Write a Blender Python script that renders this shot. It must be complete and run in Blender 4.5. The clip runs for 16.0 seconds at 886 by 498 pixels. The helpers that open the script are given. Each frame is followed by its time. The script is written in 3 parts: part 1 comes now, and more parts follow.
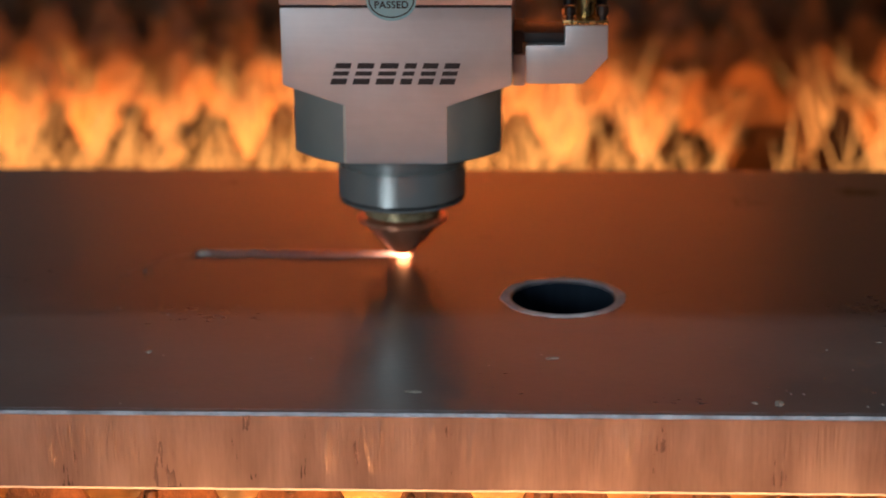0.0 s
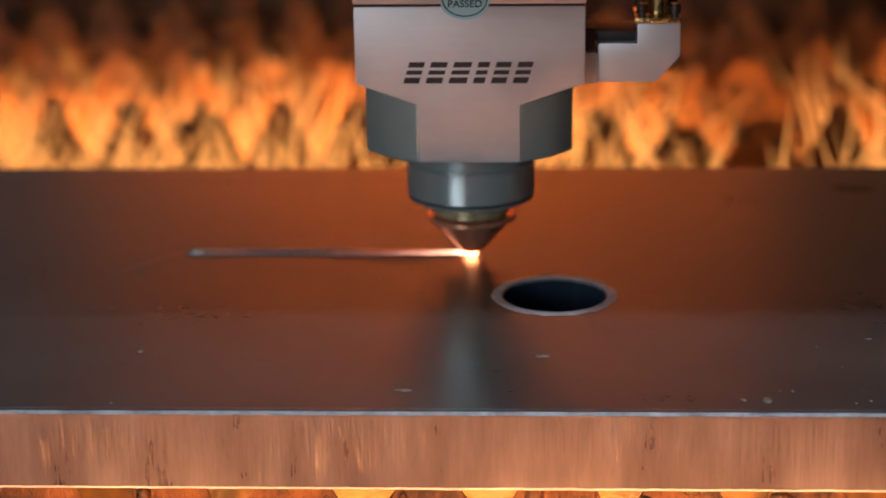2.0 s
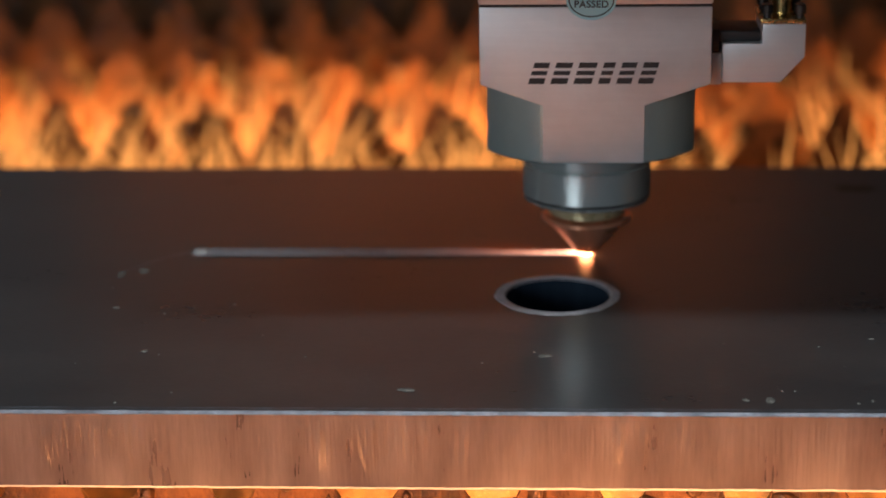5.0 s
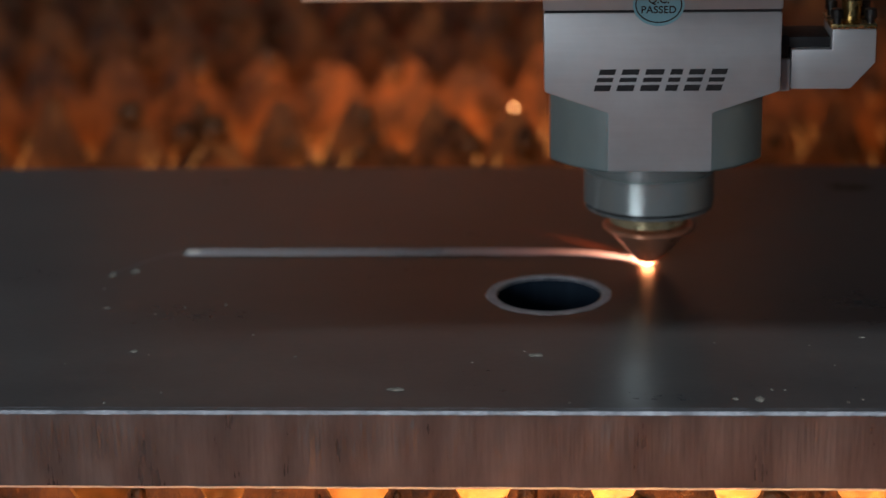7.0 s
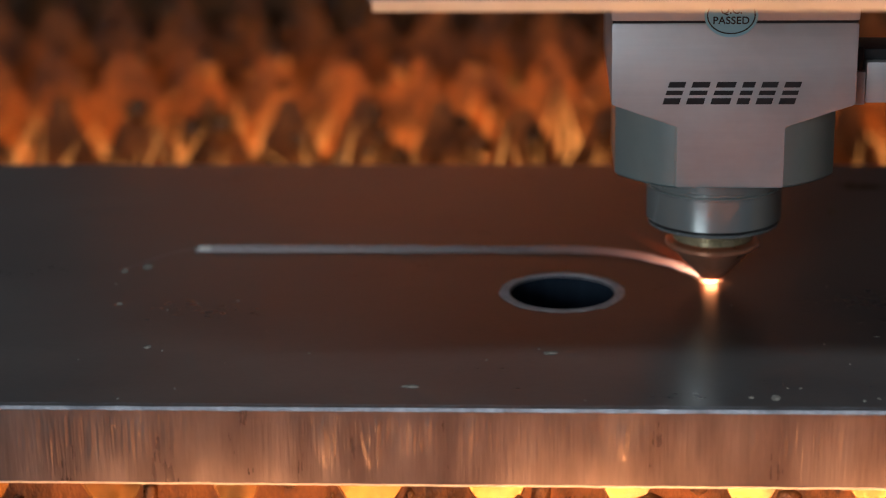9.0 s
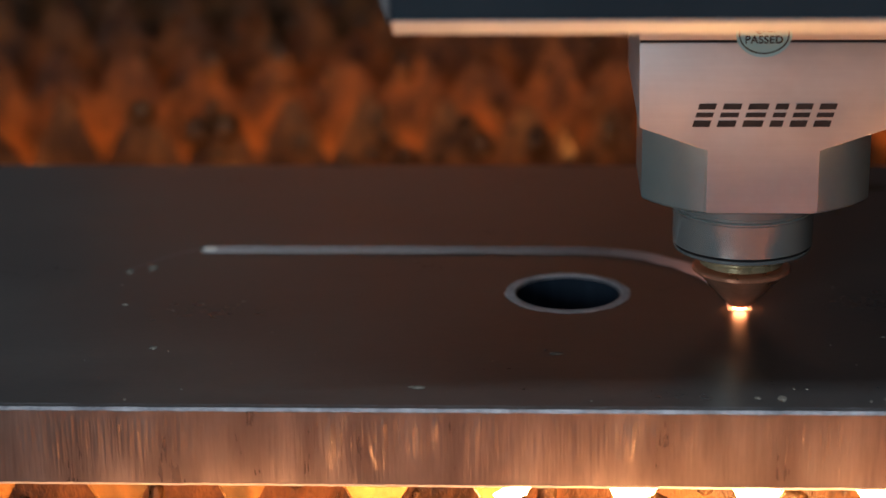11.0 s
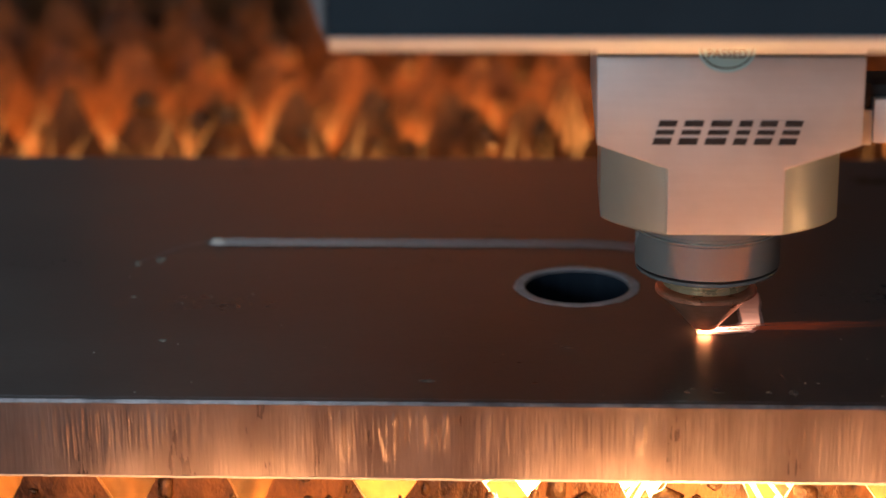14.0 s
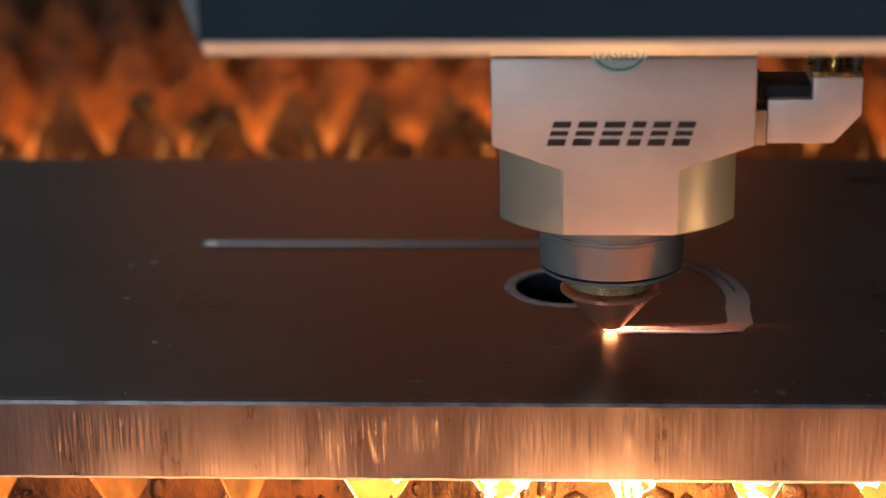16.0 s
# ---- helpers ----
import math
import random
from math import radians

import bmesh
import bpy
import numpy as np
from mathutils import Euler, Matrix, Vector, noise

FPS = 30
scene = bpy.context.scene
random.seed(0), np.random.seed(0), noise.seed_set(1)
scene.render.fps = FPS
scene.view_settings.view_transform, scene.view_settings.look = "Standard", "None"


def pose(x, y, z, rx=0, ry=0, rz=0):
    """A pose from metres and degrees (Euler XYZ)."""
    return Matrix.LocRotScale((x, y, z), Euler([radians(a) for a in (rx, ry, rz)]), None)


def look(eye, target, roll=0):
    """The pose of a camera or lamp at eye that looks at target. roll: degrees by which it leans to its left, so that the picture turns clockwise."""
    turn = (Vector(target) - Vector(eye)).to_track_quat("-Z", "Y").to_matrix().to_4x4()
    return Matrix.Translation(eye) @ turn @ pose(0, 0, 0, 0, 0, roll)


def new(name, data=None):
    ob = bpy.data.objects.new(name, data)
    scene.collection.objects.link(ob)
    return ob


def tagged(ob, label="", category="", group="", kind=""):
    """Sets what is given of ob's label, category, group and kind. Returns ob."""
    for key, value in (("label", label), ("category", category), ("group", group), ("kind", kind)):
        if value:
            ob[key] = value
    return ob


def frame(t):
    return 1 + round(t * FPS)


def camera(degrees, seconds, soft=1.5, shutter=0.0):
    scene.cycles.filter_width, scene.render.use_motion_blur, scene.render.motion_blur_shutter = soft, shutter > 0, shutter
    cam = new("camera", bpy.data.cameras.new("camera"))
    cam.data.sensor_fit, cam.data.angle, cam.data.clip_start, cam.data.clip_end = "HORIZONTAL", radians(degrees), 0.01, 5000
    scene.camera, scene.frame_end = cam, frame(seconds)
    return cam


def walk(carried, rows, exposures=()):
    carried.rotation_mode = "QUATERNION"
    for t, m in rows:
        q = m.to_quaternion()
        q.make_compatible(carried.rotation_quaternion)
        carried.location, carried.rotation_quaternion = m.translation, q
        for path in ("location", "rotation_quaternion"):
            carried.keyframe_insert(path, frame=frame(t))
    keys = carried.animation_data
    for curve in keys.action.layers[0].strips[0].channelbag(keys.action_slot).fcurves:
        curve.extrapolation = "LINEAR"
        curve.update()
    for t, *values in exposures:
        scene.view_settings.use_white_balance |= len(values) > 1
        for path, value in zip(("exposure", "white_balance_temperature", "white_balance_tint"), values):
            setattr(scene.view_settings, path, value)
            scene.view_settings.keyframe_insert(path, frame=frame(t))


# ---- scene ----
cam = camera(23.83, 16.0, soft=1.08, shutter=0.4)
cam.data.dof.use_dof = True
cam.data.dof.focus_distance = 0.680
cam.data.dof.aperture_fstop = 7.2
CAMERA_ROWS = [
    (0, look((-0.00378, -0.59400, 0.24019), (-0.03398, 0.12061, 0.01454), -0.469)),
    (0.5, look((-0.00374, -0.59452, 0.24175), (-0.03418, 0.11955, 0.01444), -0.532)),
    (1, look((-0.00302, -0.59344, 0.24092), (-0.03507, 0.12057, 0.01362), -0.528)),
    (1.5, look((0.00133, -0.59540, 0.24181), (-0.03208, 0.11849, 0.01434), -0.666)),
    (2, look((0.00278, -0.59547, 0.24128), (-0.03093, 0.11865, 0.01456), -0.807)),
    (2.5, look((0.00070, -0.59337, 0.24087), (-0.03359, 0.12056, 0.01365), -0.733)),
    (3, look((0.00357, -0.59574, 0.24294), (-0.03057, 0.11783, 0.01458), -0.813)),
    (3.5, look((0.00447, -0.59539, 0.24117), (-0.02961, 0.11882, 0.01480), -0.782)),
    (4, look((0.00085, -0.59595, 0.24234), (-0.03362, 0.11788, 0.01481), -0.755)),
    (6.5, look((0.00773, -0.59671, 0.24189), (-0.02858, 0.11719, 0.01488), -0.994)),
    (7, look((0.00820, -0.59584, 0.24164), (-0.02885, 0.11800, 0.01457), -1.010)),
    (7.5, look((0.00628, -0.59627, 0.24164), (-0.02936, 0.11765, 0.01460), -0.975)),
    (8, look((0.00490, -0.59550, 0.24180), (-0.03097, 0.11833, 0.01453), -0.886)),
    (8.5, look((0.00597, -0.59640, 0.24136), (-0.03058, 0.11756, 0.01460), -0.974)),
    (9, look((0.00253, -0.59478, 0.24034), (-0.03364, 0.11908, 0.01318), -0.731)),
    (11.5, look((-0.00067, -0.59493, 0.24032), (-0.03669, 0.11904, 0.01348), -0.743)),
    (12, look((-0.00307, -0.59336, 0.23899), (-0.03854, 0.12063, 0.01213), -0.751)),
    (12.5, look((-0.00534, -0.59329, 0.23932), (-0.04054, 0.12043, 0.01159), -0.487)),
    (13, look((-0.00114, -0.59281, 0.24051), (-0.03740, 0.12025, 0.01090), -0.692)),
    (13.5, look((-0.00272, -0.59345, 0.24064), (-0.03659, 0.11970, 0.01094), -0.574)),
    (14, look((-0.00465, -0.59389, 0.24050), (-0.03893, 0.11924, 0.01076), -0.525)),
    (14.5, look((-0.00244, -0.59585, 0.24150), (-0.03894, 0.11697, 0.01116), -0.620)),
    (15, look((-0.00217, -0.59683, 0.24241), (-0.03777, 0.11584, 0.01147), -0.586)),
    (15.5, look((-0.00057, -0.59556, 0.24249), (-0.03719, 0.11696, 0.01123), -0.680)),
    (16, look((0.00141, -0.59699, 0.24250), (-0.03557, 0.11580, 0.01216), -0.806)),
]
walk(cam, CAMERA_ROWS)

# ---------------------------------------------------------------- light
scene.view_settings.exposure = 0.0
world = bpy.data.worlds.new("hall_air")
scene.world = world
world.use_nodes = True
world.node_tree.nodes["Background"].inputs[0].default_value = (0.62, 0.75, 1.0, 1)
world.node_tree.nodes["Background"].inputs[1].default_value = 0.045


def area_lamp(name, eye, target, sx, sy, watts, colour):
    data = bpy.data.lights.new(name, "AREA")
    data.shape, data.size, data.size_y, data.energy, data.color = "RECTANGLE", sx, sy, watts, colour
    lamp = new(name, data)
    lamp.matrix_basis = look(eye, target)
    return lamp


# the work light tube under the hall ceiling, and the window behind the camera
area_lamp("work_light", (0.15, -1.02, 1.70), (0.0, 0.10, 0.0), 1.3, 0.04, 17.0, (0.86, 0.93, 1.0))
area_lamp("window_light", (-1.35, -2.9, 0.72), (0.0, 0.2, 0.05), 1.1, 0.8, 31.0, (0.80, 0.90, 1.0))


# ---------------------------------------------------------------- materials
def nodes_of(name):
    m = bpy.data.materials.new(name)
    m.use_nodes = True
    return m, m.node_tree.nodes, m.node_tree.links, m.node_tree.nodes["Principled BSDF"]


def surface(name, dark, light, rough=(0.4, 0.6), metal=0.0, scale=40.0, stretch=(1, 1, 1), fine=400.0, bump=0.1,
            bump_size=0.0005, fine_stretch=None, spec=0.5, blotch=(0.35, 0.65), aniso=0.0, coat=0.0):
    """A worn surface: broad blotches and a fine grain in the thing's own space."""
    m, n, k, p = nodes_of(name)
    co = n.new("ShaderNodeTexCoord")

    def noise_at(size, stretched, detail):
        mp = n.new("ShaderNodeMapping")
        mp.inputs["Scale"].default_value = stretched
        k.new(co.outputs["Object"], mp.inputs["Vector"])
        t = n.new("ShaderNodeTexNoise")
        t.inputs["Scale"].default_value = size
        t.inputs["Detail"].default_value = detail
        t.inputs["Roughness"].default_value = 0.6
        k.new(mp.outputs["Vector"], t.inputs["Vector"])
        return t

    broad, grain = noise_at(scale, stretch, 5), noise_at(fine, fine_stretch or stretch, 3)
    ramp = n.new("ShaderNodeMapRange")
    ramp.inputs["From Min"].default_value, ramp.inputs["From Max"].default_value = blotch
    k.new(broad.outputs["Fac"], ramp.inputs["Value"])
    mixed = n.new("ShaderNodeMath")
    mixed.operation = "MULTIPLY_ADD"
    k.new(grain.outputs["Fac"], mixed.inputs[0])
    mixed.inputs[1].default_value = 0.5
    half = n.new("ShaderNodeMath")
    half.operation = "MULTIPLY_ADD"
    k.new(ramp.outputs["Result"], half.inputs[0])
    half.inputs[1].default_value, half.inputs[2].default_value = 0.75, -0.12
    k.new(half.outputs[0], mixed.inputs[2])
    mix = n.new("ShaderNodeMix")
    mix.data_type = "RGBA"
    mix.inputs["A"].default_value, mix.inputs["B"].default_value = (*dark, 1), (*light, 1)
    k.new(mixed.outputs[0], mix.inputs["Factor"])
    k.new(mix.outputs["Result"], p.inputs["Base Color"])
    rr = n.new("ShaderNodeMapRange")
    rr.inputs["To Min"].default_value, rr.inputs["To Max"].default_value = rough
    k.new(mixed.outputs[0], rr.inputs["Value"])
    k.new(rr.outputs["Result"], p.inputs["Roughness"])
    bp = n.new("ShaderNodeBump")
    bp.inputs["Strength"].default_value, bp.inputs["Distance"].default_value = bump, bump_size
    k.new(grain.outputs["Fac"], bp.inputs["Height"])
    k.new(bp.outputs["Normal"], p.inputs["Normal"])
    p.inputs["Metallic"].default_value = metal
    p.inputs["Specular IOR Level"].default_value = spec
    p.inputs["Anisotropic"].default_value = aniso
    p.inputs["Coat Weight"].default_value = coat
    return m


def glowing(name, colour, strength):
    m, n, k, p = nodes_of(name)
    p.inputs["Base Color"].default_value = (0.1, 0.06, 0.04, 1)
    p.inputs["Emission Color"].default_value = (*colour, 1)
    p.inputs["Emission Strength"].default_value = strength
    return m


M_SCALE = surface("mill_scale_steel", (0.036, 0.037, 0.041), (0.110, 0.106, 0.102), (0.25, 0.34), 0.2, 16.0, (0.6, 1, 1), 420.0, 0.06, 0.0002, spec=0.9, blotch=(0.25, 0.75))
M_CUTFACE = surface("striated_cut_steel", (0.15, 0.125, 0.115), (0.28, 0.245, 0.225), (0.24, 0.40), 0.65, 60.0, (1, 1, 0.25), 900.0, 0.5, 0.0004,
                    fine_stretch=(1, 1, 0.06))
M_EDGE = surface("bare_chamfered_edge", (0.12, 0.13, 0.15), (0.34, 0.36, 0.39), (0.32, 0.5), 0.6, 90.0, (1, 1, 1), 900.0, 0.4, 0.0003)
M_BURR = surface("pale_burr", (0.55, 0.52, 0.48), (0.78, 0.75, 0.70), (0.5, 0.7), 0.0, 200.0, fine=900.0)
M_HALO = surface("heat_whitened_steel", (0.47, 0.47, 0.50), (0.76, 0.76, 0.79), (0.5, 0.65), 0.0, 160.0, (1, 1, 1), 900.0, 0.3, 0.0002)
M_HOLE = surface("shaded_bore", (0.008, 0.016, 0.028), (0.018, 0.032, 0.050), (0.75, 0.9), 0.0, 200.0, (1, 1, 0.1), 900.0, 0.2, 0.0003, spec=0.15)
M_SLIT = surface("dark_kerf", (0.006, 0.005, 0.005), (0.02, 0.015, 0.013), (0.7, 0.9), 0.0)
M_STAIN = surface("dried_slag_dust", (0.11, 0.105, 0.09), (0.32, 0.30, 0.26), (0.7, 0.9), 0.0, 500.0, fine=1500.0)
M_OIL = surface("oily_brown_stain", (0.030, 0.020, 0.014), (0.055, 0.035, 0.022), (0.3, 0.5), 0.0, 200.0)
M_BODY = surface("brushed_aluminium", (0.54, 0.53, 0.53), (0.70, 0.69, 0.69), (0.36, 0.48), 0.40, 22.0, (1, 1, 1), 500.0, 0.12, 0.0002,
                 fine_stretch=(0.06, 1, 1.6))
M_TURNED = surface("turned_zinc_steel", (0.52, 0.67, 0.66), (0.66, 0.81, 0.80), (0.25, 0.36), 0.72, 34.0, (1, 1, 0.7), 160.0, 0.0, 0.0002, blotch=(0.0, 1.0))
M_RING = surface("polished_steel_ring", (0.66, 0.73, 0.71), (0.82, 0.88, 0.86), (0.18, 0.28), 0.75, 14.0, (1, 1, 1), 900.0, 0.02, 0.0002, blotch=(0.1, 0.9))
M_NECK = surface("shaded_steel_neck", (0.38, 0.43, 0.42), (0.52, 0.57, 0.56), (0.2, 0.32), 0.6, 20.0, fine=160.0, bump=0.0, blotch=(0.0, 1.0))
M_BUSH = surface("tarnished_brass_bush", (0.50, 0.40, 0.22), (0.70, 0.60, 0.38), (0.22, 0.4), 0.55, 120.0)
M_COPPER = surface("copper_nozzle", (0.66, 0.27, 0.14), (0.90, 0.46, 0.30), (0.24, 0.40), 0.65, 120.0, (1, 1, 1), 900.0, 0.1, 0.0002,
                   fine_stretch=(0.1, 0.1, 2.0))
M_BRASS = surface("brass_fitting", (0.45, 0.32, 0.12), (0.72, 0.54, 0.24), (0.2, 0.36), 1.0, 200.0)
M_BLACK = surface("black_plastic", (0.008, 0.008, 0.009), (0.022, 0.022, 0.024), (0.4, 0.6), 0.0, 120.0)
M_INK = surface("black_print", (0.012, 0.011, 0.012), (0.028, 0.026, 0.027), (0.4, 0.55), 0.0, 300.0)
M_SCREW = surface("dark_screw_steel", (0.05, 0.05, 0.05), (0.14, 0.13, 0.12), (0.25, 0.4), 0.9, 300.0)
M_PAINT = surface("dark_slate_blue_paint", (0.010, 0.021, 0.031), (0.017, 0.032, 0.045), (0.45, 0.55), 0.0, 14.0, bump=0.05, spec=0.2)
M_LIP = surface("pale_lit_lip", (0.52, 0.52, 0.50), (0.70, 0.70, 0.68), (0.4, 0.55), 0.1, 30.0)
M_TRIM = surface("grey_painted_fold", (0.10, 0.11, 0.12), (0.17, 0.18, 0.19), (0.4, 0.55), 0.1, 30.0)
M_RUST = surface("rusty_slag_crusted_steel", (0.018, 0.006, 0.002), (0.40, 0.150, 0.040), (0.45, 0.80), 0.15, 46.0, (1, 1, 0.6), 260.0, 0.9, 0.0020, blotch=(0.40, 0.64))
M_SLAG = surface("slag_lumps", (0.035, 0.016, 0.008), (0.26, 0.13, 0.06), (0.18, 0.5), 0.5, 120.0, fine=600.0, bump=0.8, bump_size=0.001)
M_WALL = surface("warm_reflecting_sheet", (0.34, 0.20, 0.12), (0.46, 0.28, 0.17), (0.5, 0.65), 0.1, 3.0)
M_FLOOR = surface("hall_concrete", (0.20, 0.20, 0.19), (0.34, 0.33, 0.32), (0.7, 0.9), 0.0, 2.5, fine=60.0, bump=0.3, bump_size=0.002)
M_GLOW = glowing("white_hot_melt", (1.0, 0.36, 0.14), 28.0)
M_JET = glowing("burning_spark_jet", (1.0, 0.58, 0.20), 140.0)
M_SPARK = glowing("flying_sparks", (1.0, 0.50, 0.15), 30.0)
M_BURST = glowing("orange_spark_burst", (1.0, 0.43, 0.12), 105.0)
M_FOUNT = glowing("rising_sparks", (1.0, 0.38, 0.09), 1.15)
M_STEADY = glowing("steady_low_fire", (1.0, 0.36, 0.08), 25.0)
M_SMOULDER = glowing("smouldering_fire", (1.0, 0.33, 0.06), 3.5)
M_FAINT = glowing("dull_red_spark_burst", (1.0, 0.38, 0.09), 14.0)
M_MILD = glowing("deep_orange_spark_burst", (1.0, 0.36, 0.08), 13.0)
M_WALLGLOW = glowing("strong_wall_light", (1.0, 0.29, 0.065), 2300.0)
M_WALLDIM = glowing("weak_wall_light", (1.0, 0.30, 0.075), 560.0)
M_UNDER = glowing("golden_spark_burst", (1.0, 0.54, 0.17), 80.0)
M_NEAR = glowing("pale_orange_spark_burst", (1.0, 0.41, 0.155), 43.0)
M_FLARE = glowing("yellow_white_flare", (1.0, 0.58, 0.22), 185.0)
M_OUTER = glowing("outer_orange_spark_burst", (1.0, 0.42, 0.20), 22.0)
M_GLINT = glowing("small_orange_sparks", (1.0, 0.34, 0.12), 1.3)
M_RAY = glowing("thin_red_sparks", (1.0, 0.14, 0.04), 0.16)

for weak in (M_FOUNT, M_SPARK, M_RAY, M_GLINT):
    weak.cycles.emission_sampling = "NONE"

# holographic foil of the inspection sticker
M_FOIL, fn, fk, fp = nodes_of("holographic_foil")
fp.inputs["Base Color"].default_value = (0.42, 0.78, 0.86, 1)
fp.inputs["Metallic"].default_value = 0.6
fp.inputs["Roughness"].default_value = 0.35
fp.inputs["Thin Film Thickness"].default_value = 420.0
fp.inputs["Thin Film IOR"].default_value = 1.6


# ---------------------------------------------------------------- mesh helpers
def mesh_from(name, bm, material, smooth=False, sharp=17):
    bmesh.ops.recalc_face_normals(bm, faces=bm.faces)
    me = bpy.data.meshes.new(name)
    bm.to_mesh(me)
    bm.free()
    me.materials.append(material)
    if smooth:
        me.polygons.foreach_set("use_smooth", [True] * len(me.polygons))
        me.set_sharp_from_angle(angle=radians(sharp))
    return me


def part(name, bm, material, parent=None, label="", smooth=False):
    ob = new(name, mesh_from(name, bm, material, smooth))
    ob.parent = parent
    return tagged(ob, label)


def empty(name):
    ob = new(name)
    ob.empty_display_size = 0.01
    return ob


def box(x0, x1, y0, y1, z0, z1, bevel=0.0, segments=2):
    bm = bmesh.new()
    bmesh.ops.create_cube(bm, size=1)
    for v in bm.verts:
        v.co = ((x0 + x1) / 2 + v.co.x * (x1 - x0), (y0 + y1) / 2 + v.co.y * (y1 - y0), (z0 + z1) / 2 + v.co.z * (z1 - z0))
    if bevel:
        bmesh.ops.bevel(bm, geom=bm.edges[:], offset=bevel, segments=segments, affect="EDGES", profile=0.6)
    return bm


def turned(profile, cx=0.0, cy=0.0, steps=64, close=True):
    """A body of revolution from (radius, height) pairs, from top to bottom."""
    bm = bmesh.new()
    rings = []
    for r, z in profile:
        rings.append([bm.verts.new((cx + r * math.cos(2 * math.pi * i / steps), cy + r * math.sin(2 * math.pi * i / steps), z)) for i in range(steps)])
    for a, b in zip(rings, rings[1:]):
        for i in range(steps):
            bm.faces.new((a[i], a[(i + 1) % steps], b[(i + 1) % steps], b[i]))
    if close:
        bm.faces.new(rings[0])
        bm.faces.new(list(reversed(rings[-1])))
    return bm


def prism(outline, y0, y1, bevel=0.0):
    """An outline in x and z, drawn out from y0 to y1."""
    bm = bmesh.new()
    f = bm.faces.new([bm.verts.new((x, y0, z)) for x, z in outline])
    out = bmesh.ops.extrude_face_region(bm, geom=[f])
    bmesh.ops.translate(bm, verts=[v for v in out["geom"] if isinstance(v, bmesh.types.BMVert)], vec=(0, y1 - y0, 0))
    bmesh.ops.recalc_face_normals(bm, faces=bm.faces)
    if bevel:
        bmesh.ops.bevel(bm, geom=bm.edges[:], offset=bevel, segments=2, affect="EDGES", profile=0.6)
    return bm


# ---------------------------------------------------------------- hall and machine enclosure
def structure(name, bm, material, label, category):
    return tagged(part(name, bm, material), label, category, kind="structure")


structure("floor", box(-4, 4, -3.6, 3.2, -0.92, -0.85), M_FLOOR, "bare grey concrete floor of the workshop hall", "floor")
# unseen back panel, added as a warm reflector for the plate's orange sheen
structure("wall_back", box(-0.43, 0.22, 1.36, 1.40, -0.85, 1.10), M_WALL, "unseen warm brown back panel that the plate reflects", "wall")
# unseen dark panels, added to narrow the red reflection on the plate
for x0, x1 in ((-1.6, -0.432), (0.222, 1.6)):
    structure("wall_dark_flank", box(x0, x1, 1.352, 1.40, -0.85, 1.10, 0.004), M_TRIM, "unseen dark grey panel that limits the plate's red reflection", "wall")
# roof out of view, added to block cold light from the rear slats
structure("ceiling", box(-1.6, 1.6, -0.50, 1.40, 1.102, 1.13), M_PAINT, "unseen dark roof that keeps the work light off the bed", "ceiling")
structure("wall_left", box(-1.64, -1.6, -0.6, 1.40, -0.85, 0.9), M_WALL, "unseen warm brown side panel that closes the machine", "wall")
structure("wall_right", box(1.6, 1.64, -0.6, 1.40, -0.85, 0.9), M_WALL, "unseen warm brown side panel that closes the machine", "wall")


# unseen sheet added under the bed; emitters lowered past it go dark
structure("blocking_tray", box(-1.59, 1.59, -0.55, 1.35, -0.345, -0.335), M_FLOOR, "unseen tray under the bed that blocks light of sunken fires", "tray")

# ---------------------------------------------------------------- cutting bed
PITCH, TOOTH, TIP = 0.0433, 0.0390, -0.0264


def slat_mesh(seed, rugged):
    """A saw-toothed strip, eaten and crusted at its points."""
    rng = random.Random(seed)
    bm = bmesh.new()
    outline = []
    n = 34
    for i in range(-n, n + 1):
        x = i * PITCH
        worn = rng.random() ** (3 if rugged < 1 else 1.8) * 0.011 * (1 + rugged * 0.6)
        tip = rng.uniform(0.0012, 0.0035) + worn * 0.35
        x += rng.uniform(-0.0022, 0.0022) * (1 + rugged)
        outline += [(x - PITCH / 2, -TOOTH + rng.uniform(-0.001, 0.0015)), (x - PITCH / 4 + rng.uniform(-0.001, 0.001), -TOOTH / 2 + rng.uniform(-0.004, 0.003)),
                    (x - tip, -worn), (x + tip, -worn - rng.uniform(0, 0.001)),
                    (x + PITCH / 4 + rng.uniform(-0.001, 0.001), -TOOTH / 2 + rng.uniform(-0.0015, 0.001))]
    outline.append(((n + 0.5) * PITCH, -TOOTH))
    for side in (-0.0011, 0.0011):
        top = [bm.verts.new((x, side + rng.uniform(-0.0004, 0.0004) + rugged * 0.004 * noise.noise((x * 9, seed, 0)), z)) for x, z in outline]
        low = [bm.verts.new((x, side, -0.22)) for x, z in outline]
        for i in range(len(top) - 1):
            bm.faces.new((top[i], top[i + 1], low[i + 1], low[i]))
    bm.verts.ensure_lookup_table()
    m = len(outline)
    for i in range(m - 1):
        bm.faces.new((bm.verts[i], bm.verts[i + 1], bm.verts[2 * m + i + 1], bm.verts[2 * m + i]))
    return bm


